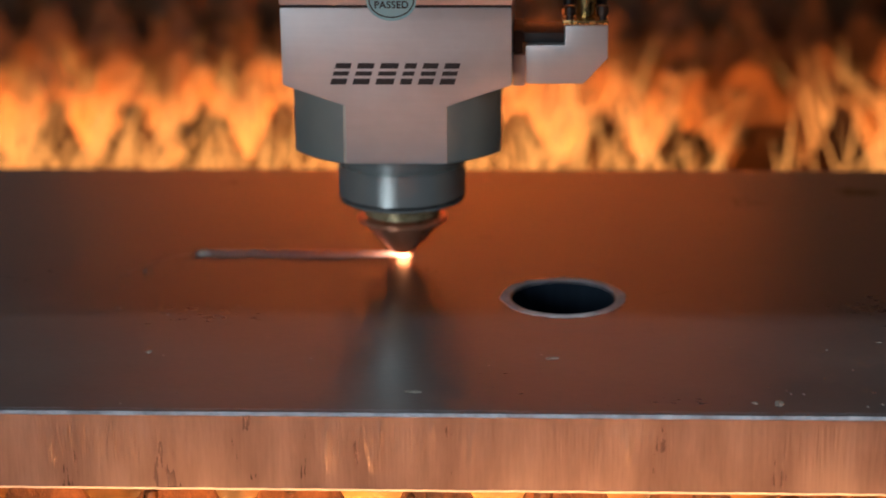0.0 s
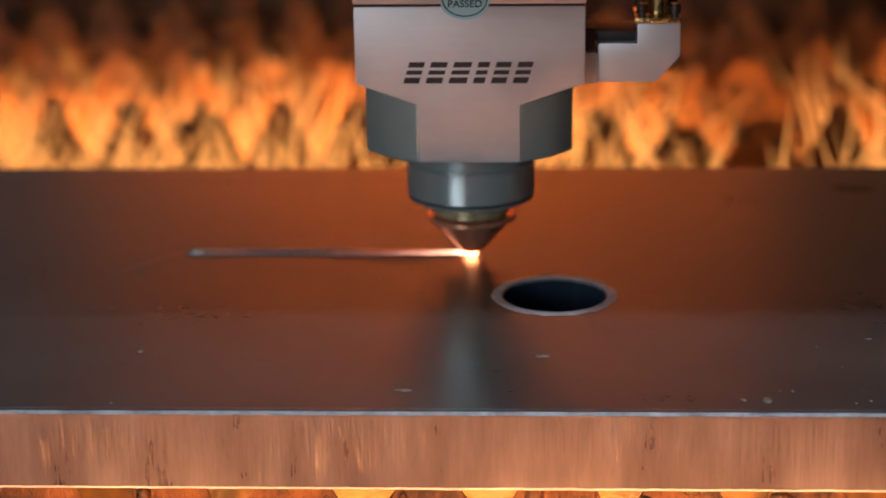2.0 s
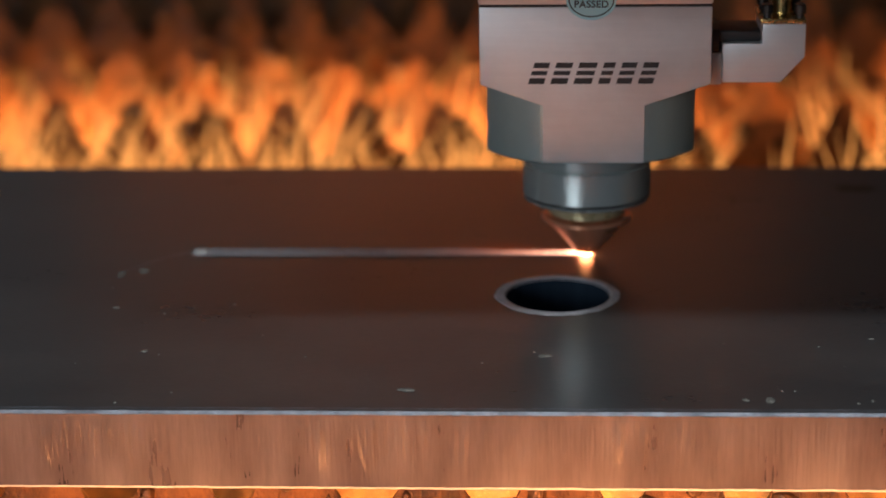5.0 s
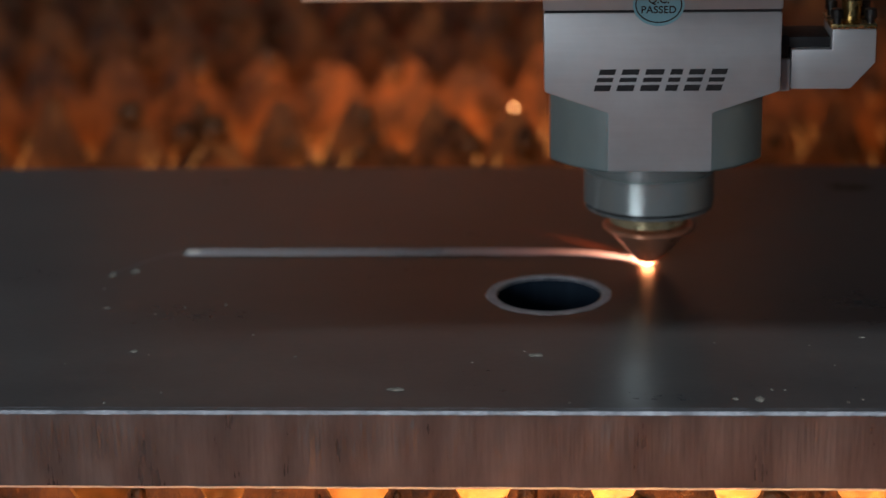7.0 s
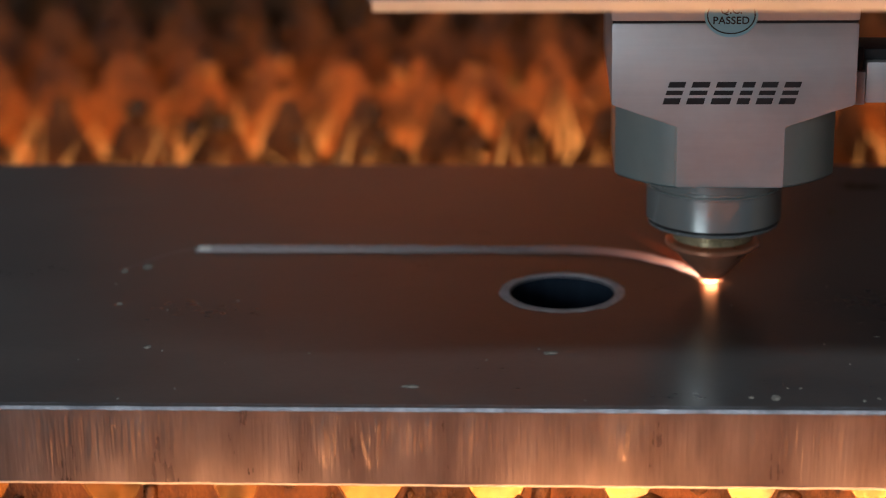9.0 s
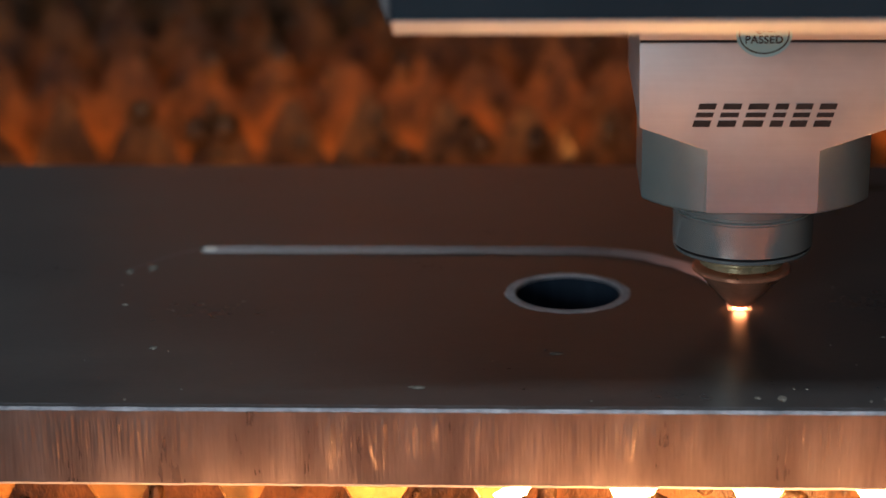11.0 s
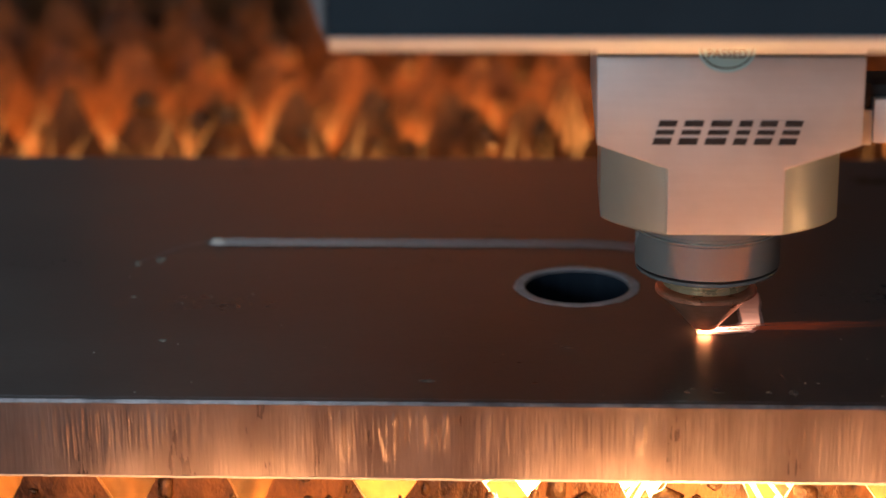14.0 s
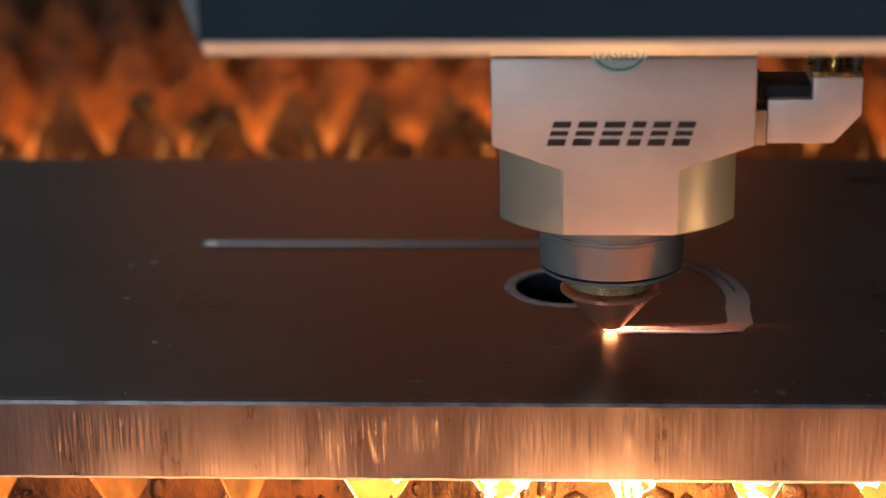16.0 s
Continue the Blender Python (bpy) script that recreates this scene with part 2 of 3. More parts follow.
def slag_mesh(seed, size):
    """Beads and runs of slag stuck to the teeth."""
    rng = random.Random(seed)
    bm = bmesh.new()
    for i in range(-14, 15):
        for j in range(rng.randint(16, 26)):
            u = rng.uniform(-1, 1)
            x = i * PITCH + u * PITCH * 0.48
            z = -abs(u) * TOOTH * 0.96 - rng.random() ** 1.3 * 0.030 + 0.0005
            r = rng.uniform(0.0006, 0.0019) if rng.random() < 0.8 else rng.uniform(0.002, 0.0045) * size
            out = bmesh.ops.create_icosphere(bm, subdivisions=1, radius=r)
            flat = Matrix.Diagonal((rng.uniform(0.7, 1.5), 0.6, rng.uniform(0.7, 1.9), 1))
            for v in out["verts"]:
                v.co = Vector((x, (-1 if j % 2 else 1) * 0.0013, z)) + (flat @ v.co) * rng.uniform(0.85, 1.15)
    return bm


def bed_slats():
    meshes = [mesh_from("slat_blade", slat_mesh(s, 0 if s < 4 else 1), M_RUST) for s in (1, 2, 3, 4, 5, 6)]
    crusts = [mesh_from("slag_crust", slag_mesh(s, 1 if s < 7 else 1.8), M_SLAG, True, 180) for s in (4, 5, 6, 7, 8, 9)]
    ys = [0.050 + 0.1567 * i for i in range(-2, 9)]
    for i, y in enumerate(ys):
        slat = tagged(empty("support_slat"), "rusty saw-toothed steel support slat crusted with slag", "support slat", "slats of the cutting bed")
        slat.matrix_basis = pose(0.0081 if y < 0.4 else -0.0056 + 0.009 * (i - 5), y, TIP)
        blade = new("blade", meshes[i % 3 + (3 if y > 0.4 else 0)])
        blade.parent = slat
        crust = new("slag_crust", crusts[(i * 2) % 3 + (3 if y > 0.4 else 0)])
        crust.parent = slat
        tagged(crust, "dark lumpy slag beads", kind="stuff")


bed_slats()


# ---------------------------------------------------------------- steel plate
HOLE = (0.0089, 0.1107, 0.0184)
BACK, THICK = 0.2804, 0.0262


def steel_plate():
    plate = tagged(empty("steel_plate"), "thick dark mill-scaled steel plate with a bored hole", "steel plate")
    x0, x1, ch = -0.62, 0.62, 0.0011
    # top and bottom skins with the bore, and the back and end faces
    bm = bmesh.new()
    steps = 72
    ring = {}
    for z in (0.0, -THICK):
        rect = [bm.verts.new(p) for p in ((x0, ch, z), (x1, ch, z), (x1, BACK, z), (x0, BACK, z))]
        circ = [bm.verts.new((HOLE[0] + HOLE[2] * math.cos(2 * math.pi * i / steps), HOLE[1] + HOLE[2] * math.sin(2 * math.pi * i / steps), z)) for i in range(steps)]
        edges = [bm.edges.new((rect[i], rect[(i + 1) % 4])) for i in range(4)] + [bm.edges.new((circ[i], circ[(i + 1) % steps])) for i in range(steps)]
        bmesh.ops.triangle_fill(bm, edges=edges, use_beauty=True, use_dissolve=False)
        ring[z] = rect
    a, b = ring[0.0], ring[-THICK]
    for i in (1, 2, 3):
        bm.faces.new((a[i], a[(i + 1) % 4], b[(i + 1) % 4], b[i]))
    part("slab", bm, M_SCALE, plate)
    # bore wall, its shade put into a near-black colour
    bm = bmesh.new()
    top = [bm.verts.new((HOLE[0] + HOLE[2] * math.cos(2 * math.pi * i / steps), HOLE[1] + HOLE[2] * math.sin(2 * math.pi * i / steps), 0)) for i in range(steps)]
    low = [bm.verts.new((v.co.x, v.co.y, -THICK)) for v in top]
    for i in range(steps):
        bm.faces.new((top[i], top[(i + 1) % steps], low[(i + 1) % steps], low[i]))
    # added floor inside the bore, blocks the jet's light from below
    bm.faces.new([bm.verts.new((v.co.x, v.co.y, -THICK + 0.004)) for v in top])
    part("bore", bm, M_HOLE, plate, "bore wall coloured near black for shade, with an added floor", True)
    # whitened ring round the bore
    rng = random.Random(11)
    bm = bmesh.new()
    rows = []
    for i in range(steps):
        c, s = math.cos(2 * math.pi * i / steps), math.sin(2 * math.pi * i / steps)
        out = 0.0222 + rng.uniform(-0.0004, 0.0004)
        rows.append([bm.verts.new((HOLE[0] + r * c, HOLE[1] + r * s, z)) for r, z in ((HOLE[2] - 0.0001, -0.0006), (HOLE[2] + 0.0005, 0.00025), (out - 0.0004, 0.00022), (out, 0.00002))])
    for i in range(steps):
        for j in range(3):
            bm.faces.new((rows[i][j], rows[i][j + 1], rows[(i + 1) % steps][j + 1], rows[(i + 1) % steps][j]))
    part("heat_ring", bm, M_HALO, plate, "pale ground ring round the hole", True)
    # front face with its drag lines, one fine column after another
    n, zs = 2000, (0.0, 0.05, 0.12, 0.2, 0.3, 0.42, 0.54, 0.66, 0.8, 1.0)
    verts, faces = [], []
    for i in range(n + 1):
        x = -0.26 + 0.52 * i / n
        patch = max(0.12, min(1.0, 0.5 + 1.3 * noise.noise((x * 26, 3.1, 0))))
        start, end = 0.08 + 0.10 * noise.noise((x * 120, 8, 0)), 0.70 + 0.25 * noise.noise((x * 150, 6, 0))
        for j, u in enumerate(zs):
            z = -ch - (THICK - 2 * ch) * u
            inside = max(0.0, min(1.0, (u - start) * 9)) * max(0.08, min(1.0, (end - u) * 5))
            streak = noise.noise((x * 620, u * 0.8, 1.0)) + 0.6 * noise.noise((x * 1500, u * 1.2, 7.0))
            ridge = max(0.0, noise.noise((x * 380, u * 1.3, 4.0)) - 0.30) * 3.0
            verts.append((x, (0.00034 * streak - 0.0005 * ridge) * inside * patch + 0.00006 * noise.noise((x * 200, u * 9, 2)), z))
    k = len(zs)
    for i in range(n):
        for j in range(k - 1):
            faces.append((i * k + j, i * k + j + 1, (i + 1) * k + j + 1, (i + 1) * k + j))
    for xa, xb in ((x0, -0.26), (0.26, x1)):
        o = len(verts)
        verts += [(xa, 0, -ch), (xb, 0, -ch), (xb, 0, -THICK + ch), (xa, 0, -THICK + ch)]
        faces.append((o, o + 3, o + 2, o + 1))
    me = bpy.data.meshes.new("cut_face")
    me.from_pydata(verts, [], faces)
    me.materials.append(M_CUTFACE)
    face = new("cut_face", me)
    face.parent = plate
    tagged(face, "flame-cut front face with fine upright drag lines")
    # worn chamfers along the upper and lower front edge
    # lower edge gets a pale colour to carry its line of firelight
    for name, za, zb, amp, mat, lab in (("upper_edge", 0.0, -ch, 0.00022, M_EDGE, "bright worn upper edge"), ("lower_edge", -THICK, -THICK + ch, 0.0003, M_BURR, "burred lower edge, coloured pale for the firelight on it")):
        bm = bmesh.new()
        cols = []
        for i in range(701):
            x = -0.28 + 0.56 * i / 700
            w = amp * (noise.noise((x * 90, za * 50, 0)) + 0.8 * noise.noise((x * 420, 5, za * 50)))
            s = 1 if za == 0 else -1
            cols.append([bm.verts.new(p) for p in ((x, ch + 0.0018 + w * 2.5, za + s * 0.00006), (x, ch * 0.45 + w, za - s * 0.00012), (x, -0.00015, zb - s * w * 0.5))])
        for i in range(700):
            for j in (0, 1):
                bm.faces.new((cols[i][j], cols[i][j + 1], cols[i + 1][j + 1], cols[i + 1][j]))
        part(name, bm, mat, plate, lab, True)
    return plate


steel_plate()


def stain(x, y, rx, ry, seed, material, name, label, category, turn=0.0):
    """A thin crusted splash lying on the plate."""
    rng = random.Random(seed)
    bm = bmesh.new()
    mid = bm.verts.new((0, 0, 0.0004))
    ring = []
    for i in range(26):
        a = 2 * math.pi * i / 26
        r = rng.uniform(0.55, 1.0)
        ring.append(bm.verts.new((rx * r * math.cos(a), ry * r * math.sin(a), 0.00008)))
    for i in range(26):
        bm.faces.new((mid, ring[i], ring[(i + 1) % 26]))
    ob = part(name, bm, material)
    ob.matrix_basis = pose(x, y, 0.0, 0, 0, turn)
    return tagged(ob, label, category)


def spatter():
    lab = "small crust of dried slag dust on the plate"
    rng = random.Random(5)
    for i, (x, y, rx, ry) in enumerate(((-0.1272, 0.1596, 0.0042, 0.0050), (-0.1517, 0.1329, 0.0018, 0.0045), (-0.1440, 0.1372, 0.0026, 0.0040), (-0.0394, 0.0180, 0.0034, 0.0020),
                                        (-0.1288, 0.0523, 0.0016, 0.0020), (0.0737, 0.0099, 0.0018, 0.0034), (0.1127, 0.0657, 0.0014, 0.0010), (0.0045, 0.0488, 0.0030, 0.0022),
                                        (0.0662, 0.0105, 0.0012, 0.0018), (-0.1464, 0.0959, 0.0018, 0.0014), (0.1165, 0.2107, 0.0022, 0.0040), (-0.105, 0.0995, 0.0012, 0.0012))):
        stain(x, y, rx, ry, 30 + i, M_STAIN, "slag_spatter", lab, "slag spatter")
    for i in range(34):
        r = rng.uniform(0.0003, 0.0008)
        stain(rng.uniform(-0.17, 0.15), rng.uniform(0.006, 0.12), r, r * rng.uniform(0.6, 1.6), 80 + i, M_STAIN, "slag_spatter", "tiny pale grain of slag on the plate", "slag spatter")
    stain(0.1335, 0.2476, 0.0110, 0.0075, 140, M_OIL, "oil_stain", "dark brown oily stain near the back edge", "stain")
    # beads of melt round the pierce point
    rng = random.Random(14)
    bm = bmesh.new()
    for i in range(16):
        a, d = rng.uniform(0, 2 * math.pi), rng.random() ** 1.5
        out = bmesh.ops.create_icosphere(bm, subdivisions=2, radius=rng.uniform(0.0006, 0.0015) * (1.3 - d))
        for v in out["verts"]:
            v.co = Vector((0.0044 * d * math.cos(a), 0.0036 * d * math.sin(a), 0.0003)) + Vector((v.co.x * 1.2, v.co.y, v.co.z * 0.7))
    bead = tagged(part("pierce_mark", bm, M_BURR, None, "", True), "bright lumpy melt beads round the pierce point", "melt bead")
    bead.matrix_basis = pose(-0.1262, 0.1597, 0.0)
    # faint pale lead-in scratch that curves up to the pierce point
    bm = bmesh.new()
    last = None
    for i in range(19):
        u = i / 18
        x, y = -0.152 + 0.026 * u, 0.135 + 0.0255 * math.sin(u * math.pi / 2)
        pair = [bm.verts.new((x, y - 0.0012, 0.00008)), bm.verts.new((x - 0.0002, y + 0.0012 * u, 0.00009))]
        if last:
            bm.faces.new((last[0], pair[0], pair[1], last[1]))
        last = pair
    tagged(part("scratch", bm, M_EDGE), "faint curved scratch leading to the pierce mark", "scratch")


spatter()


# ---------------------------------------------------------------- laser cutting head (its origin is on the plate, under its axis)
HEAD_ROWS= [(0, -0.0497, 0.1603), (0.5, -0.0425, 0.1603), (1, -0.0357, 0.1603), (1.5, -0.0287, 0.1604), (2, -0.0212, 0.1604), (2.5, -0.0150, 0.1603), (3, -0.0075, 0.1603), (3.5, -0.0007, 0.1602), (4, 0.0064, 0.1603), (4.5, 0.0137, 0.1602), (5, 0.0207, 0.1594), (5.5, 0.0275, 0.1578), (6, 0.0341, 0.1553), (6.5, 0.0404, 0.1521), (7, 0.0462, 0.1469), (7.5, 0.0515, 0.1428), (8, 0.0558, 0.1365), (8.5, 0.0601, 0.1308), (9, 0.0630, 0.1246), (9.5, 0.0657, 0.1178), (10, 0.0676, 0.1107), (10.5, 0.0686, 0.1033), (11, 0.0687, 0.0958), (11.5, 0.0678, 0.0883), (12, 0.0676, 0.0794), (12.5, 0.0675, 0.0740), (13, 0.0648, 0.0688), (13.5, 0.0585, 0.0671), (14, 0.0511, 0.0667), (14.5, 0.0445, 0.0666), (15, 0.0375, 0.0668), (15.5, 0.0303, 0.0667), (16, 0.0235, 0.0667)]
AX, AY = -0.0008, -0.0030
FRONT = -0.0507


def text_on(name, words, size, x, z, y, parent, material, spread=1.0):
    cu = bpy.data.curves.new(name, "FONT")
    cu.body, cu.size, cu.align_x, cu.align_y, cu.extrude, cu.space_character = words, size, "CENTER", "CENTER", 0.00004, spread
    cu.offset = 0.00006
    tmp = bpy.data.objects.new(name, cu)
    scene.collection.objects.link(tmp)
    me = bpy.data.meshes.new_from_object(tmp.evaluated_get(bpy.context.evaluated_depsgraph_get()))
    bpy.data.objects.remove(tmp)
    me.materials.append(material)
    ob = new(name, me)
    ob.parent = parent
    ob.matrix_basis = pose(x, y, z, 90)
    return ob


def ellipse_ring(rx, rz, width, y, cx, cz, steps=64):
    bm = bmesh.new()
    a, b = [], []
    for i in range(steps):
        c, s = math.cos(2 * math.pi * i / steps), math.sin(2 * math.pi * i / steps)
        a.append(bm.verts.new((cx + rx * c, y, cz + rz * s)))
        b.append(bm.verts.new((cx + (rx - width) * c, y, cz + (rz - width) * s)))
    for i in range(steps):
        bm.faces.new((a[i], a[(i + 1) % steps], b[(i + 1) % steps], b[i]))
    return bm


def laser_head():
    head = tagged(empty("laser_cutting_head"), "silver aluminium laser cutting head with a copper nozzle, over the plate", "laser head")
    # housing: a broad block that narrows to a tongue
    body = part("housing", prism([(-0.0390, 0.1040), (0.0404, 0.1040), (0.0404, 0.0768), (0.0181, 0.0693), (0.0181, 0.0488), (-0.0173, 0.0488), (-0.0173, 0.0693), (-0.0388, 0.0768)],
                                 FRONT, 0.036, 0.0010), M_BODY, head, "brushed silver aluminium housing", True)
    part("upper_housing", prism([(-0.0392, 0.230), (0.0406, 0.230), (0.0406, 0.1046), (-0.0392, 0.1046)], FRONT, 0.036, 0.0010), M_BODY, head, "", True)
    part("seam", box(-0.0386, 0.0400, FRONT + 0.0006, 0.035, 0.1036, 0.1050), M_INK, head, "dark joint line")
    # rounded lower body with flat flanks
    bm = bmesh.new()
    R, half = 0.0418, 0.0366
    pts = []
    a0 = math.asin(half / R)
    a1 = math.asin(0.0178 / R)
    for i in range(17):
        a = -a0 + (a0 - a1) * i / 16
        pts.append((R * math.sin(a), -R * math.cos(a)))
    pts += [(-x, y) for x, y in reversed(pts)]
    back = [(x, -y * 0.95) for x, y in reversed(pts)]
    loop = pts + back
    levels = [(0.985, 0.0487), (1.0, 0.0494), (1.0, 0.0790)]
    rings = [[bm.verts.new((AX + 0.0006 + x * s, FRONT + 0.0381 + y * s, z)) for x, y in loop] for s, z in levels]
    m = len(loop)
    for p, q in zip(rings, rings[1:]):
        for i in range(m):
            bm.faces.new((p[i], p[(i + 1) % m], q[(i + 1) % m], q[i]))
    bm.faces.new(rings[0])
    bm.faces.new(rings[-1])
    part("lower_body", bm, M_TURNED, head, "rounded grey metal lower body", True)
    # neck colour is darkened in place of the lower body's shadow on it
    part("neck", turned([(0.0234, 0.0490), (0.0234, 0.0392), (0.0230, 0.0388), (0.0230, 0.0380)], AX, AY, 96), M_NECK, head, "turned steel neck, darkened for the shade of the body above", True)
    part("clamp_ring", turned([(0.0234, 0.0379), (0.0239, 0.0376), (0.0239, 0.0371), (0.0237, 0.0367), (0.0237, 0.0258), (0.0230, 0.0252), (0.0230, 0.0248), (0.0234, 0.0246), (0.0232, 0.0236), (0.0222, 0.0231), (0.0150, 0.0222)], AX, AY, 96),
         M_RING, head, "polished steel clamp ring", True)
    part("ring_groove", turned([(0.02372, 0.0257), (0.0233, 0.0251), (0.02325, 0.0248)], AX, AY, 96, False), M_INK, head, "thin dark groove", True)
    part("bush", turned([(0.0138, 0.0224), (0.0142, 0.0220), (0.0142, 0.0206), (0.0137, 0.0202), (0.0137, 0.0196), (0.0141, 0.0192), (0.0141, 0.0176), (0.0128, 0.0170), (0.0100, 0.0160)], AX, AY), M_BUSH, head, "tarnished brass bush", True)
    part("nozzle", turned([(0.0100, 0.0166), (0.0152, 0.0166), (0.0160, 0.0166), (0.0165, 0.0162), (0.0165, 0.0151), (0.0160, 0.0146), (0.0147, 0.0140), (0.0047, 0.0030), (0.0040, 0.0022), (0.0022, 0.0020)], AX, AY, 96),
         M_COPPER, head, "copper cone nozzle reddened by heat", True)
    # knurled rim
    bm = bmesh.new()
    for i in range(96):
        a = 2 * math.pi * i / 96
        out = bmesh.ops.create_cube(bm, size=1)
        for v in out["verts"]:
            p = Vector((0.0164 + v.co.x * 0.0006, v.co.y * 0.0005, 0.01565 + v.co.z * 0.0010))
            v.co = (AX + p.x * math.cos(a) - p.y * math.sin(a), AY + p.x * math.sin(a) + p.y * math.cos(a), p.z)
    part("knurled_rim", bm, M_COPPER, head, "knurled copper rim")
    # maker's mark as plain slanted bars
    widths = (0.0076, 0.0079, 0.0084, 0.0062, 0.0074, 0.0074)
    x = -0.0222
    for w in widths:
        bm = bmesh.new()
        for z0, z1 in ((0.0772, 0.0793), (0.0803, 0.0818), (0.0828, 0.0847)):
            lean = 0.30
            vs = [bm.verts.new((x + u * (w - 0.0022) + (z - 0.0772) * lean, FRONT - 0.00012, z)) for u, z in ((0, z0), (1, z0), (1, z1), (0, z1))]
            bm.faces.new(vs)
        x += w
        part("print_mark", bm, M_INK, body, "black slanted printed bars")
    # inspection sticker
    sticker = part("sticker", ellipse_ring(0.0086, 0.0072, 0.0085, FRONT - 0.00010, -0.0007, 0.1066), M_FOIL, head, "oval holographic inspection sticker")
    part("sticker_border", ellipse_ring(0.0078, 0.0062, 0.00042, FRONT - 0.00018, -0.0007, 0.1066), M_INK, sticker, "black oval line")
    text_on("sticker_word", "Q.C.", 0.0036, -0.0007, 0.1082, FRONT - 0.00018, sticker, M_INK)
    text_on("sticker_word", "PASSED", 0.0034, -0.0007, 0.1048, FRONT - 0.00018, sticker, M_INK, 1.05)
    # side connector
    con = part("side_bracket", prism([(0.0450, 0.0750), (0.0651, 0.0750), (0.0733, 0.0840), (0.0733, 0.0956), (0.0585, 0.0956), (0.0585, 0.0887), (0.0450, 0.0887)], -0.0400, -0.0170, 0.0005),
               M_BODY, head, "bright angled aluminium connector bracket", True)
    part("bracket_foot", box(0.0405, 0.0448, -0.0395, -0.0170, 0.0742, 0.0853, 0.0004), M_BODY, con, "", True)
    part("black_cap", box(0.0405, 0.0583, -0.0370, -0.0180, 0.0888, 0.0925, 0.0006), M_BLACK, con, "black plastic cap", True)
    part("cap_tab", box(0.0405, 0.0440, -0.0385, -0.0180, 0.0855, 0.0935, 0.0004), M_BLACK, con, "black plastic tab", True)
    part("flange", box(0.0578, 0.0734, -0.0398, -0.0180, 0.0958, 0.0972, 0.0003), M_BRASS, con, "brass flange plate", True)
    part("stem", turned([(0.0026, 0.150), (0.0026, 0.1046), (0.0034, 0.1040), (0.0034, 0.0974)], 0.0660, -0.0300, 32), M_BRASS, con, "brass cable stem", True)
    for sx, sy in ((0.0602, -0.0372), (0.0714, -0.0372), (0.0602, -0.0212), (0.0714, -0.0212)):
        part("screw", turned([(0.0012, 0.1022), (0.0019, 0.1020), (0.0021, 0.1014), (0.0021, 0.0990), (0.0013, 0.0988), (0.0013, 0.0972)], sx, sy, 20), M_SCREW, con, "dark socket screw", True)
    # melt glowing under the nozzle
    part("melt_glow", turned([(0.0012, 0.0026), (0.0023, 0.0019), (0.0022, 0.0010), (0.0012, 0.0003)], AX, AY, 24), M_GLOW, head, "white-hot melt under the nozzle", True)
    return head


head = laser_head()


def carriage_cover():
    cover = tagged(empty("carriage_cover"), "dark slate blue sheet metal cover hanging before the cutting head", "machine cover")
    y0 = -0.1551
    part("panel", prism([(-0.1085, 0.1318), (0.42, 0.1318), (0.42, 0.60), (-0.1085, 0.60)], y0, y0 + 0.030, 0.0012), M_PAINT, cover, "", True)
    # turned-in lower lip, coloured pale for the firelight along its edge
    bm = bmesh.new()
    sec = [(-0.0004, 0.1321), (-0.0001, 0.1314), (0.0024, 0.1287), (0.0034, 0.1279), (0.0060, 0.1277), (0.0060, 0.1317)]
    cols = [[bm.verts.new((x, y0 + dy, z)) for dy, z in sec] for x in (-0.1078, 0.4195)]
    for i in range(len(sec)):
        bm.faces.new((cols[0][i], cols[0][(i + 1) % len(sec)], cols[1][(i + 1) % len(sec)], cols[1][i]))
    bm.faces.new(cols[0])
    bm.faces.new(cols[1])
    part("lower_lip", bm, M_LIP, cover, "rounded lower lip, coloured pale for the firelight it catches", True)
    for x in (-0.030, 0.024):
        part("mounting_arm", box(x, x + 0.006, y0 + 0.0290, FRONT - 0.0002, 0.180, 0.225, 0.0006), M_PAINT, cover, "", True)
    part("side_trim", prism([(-0.1087, 0.1300), (-0.1087, 0.60), (-0.1190, 0.60), (-0.1190, 0.160)], y0 + 0.0020, y0 + 0.030, 0.0006), M_TRIM, cover, "pale grey slanted side fold", True)
    return cover


cover = carriage_cover()


# ---------------------------------------------------------------- kerf, hot trail and sparks
PATH = [(-12 + 1.0 * i, -0.1266 + (0.0769 / 12) * i, 0.1603) for i in range(12)] + [(t, x, y) for t, x, y in HEAD_ROWS]


def along(t):
    """Where the cut is at t seconds, and the heading there in degrees."""
    for (ta, xa, ya), (tb, xb, yb) in zip(PATH, PATH[1:]):
        if ta <= t <= tb or tb == 16:
            u = max(0.0, min(1.0, (t - ta) / (tb - ta)))
            turn = math.degrees(math.atan2(yb - ya, xb - xa))
            return xa + (xb - xa) * u + AX, ya + (yb - ya) * u, turn - 360 if turn > 90 else turn


def strip(length, halves, z):
    """A thin strip along x, with a ragged outline; halves: its half width."""
    bm = bmesh.new()
    cols = []
    for i in range(9):
        x = -length / 2 + length * i / 8
        cols.append([bm.verts.new((x, s * halves, z)) for s in (-1, 1)])
    for i in range(8):
        bm.faces.new((cols[i][0], cols[i + 1][0], cols[i + 1][1], cols[i][1]))
    return bm


KERF = []


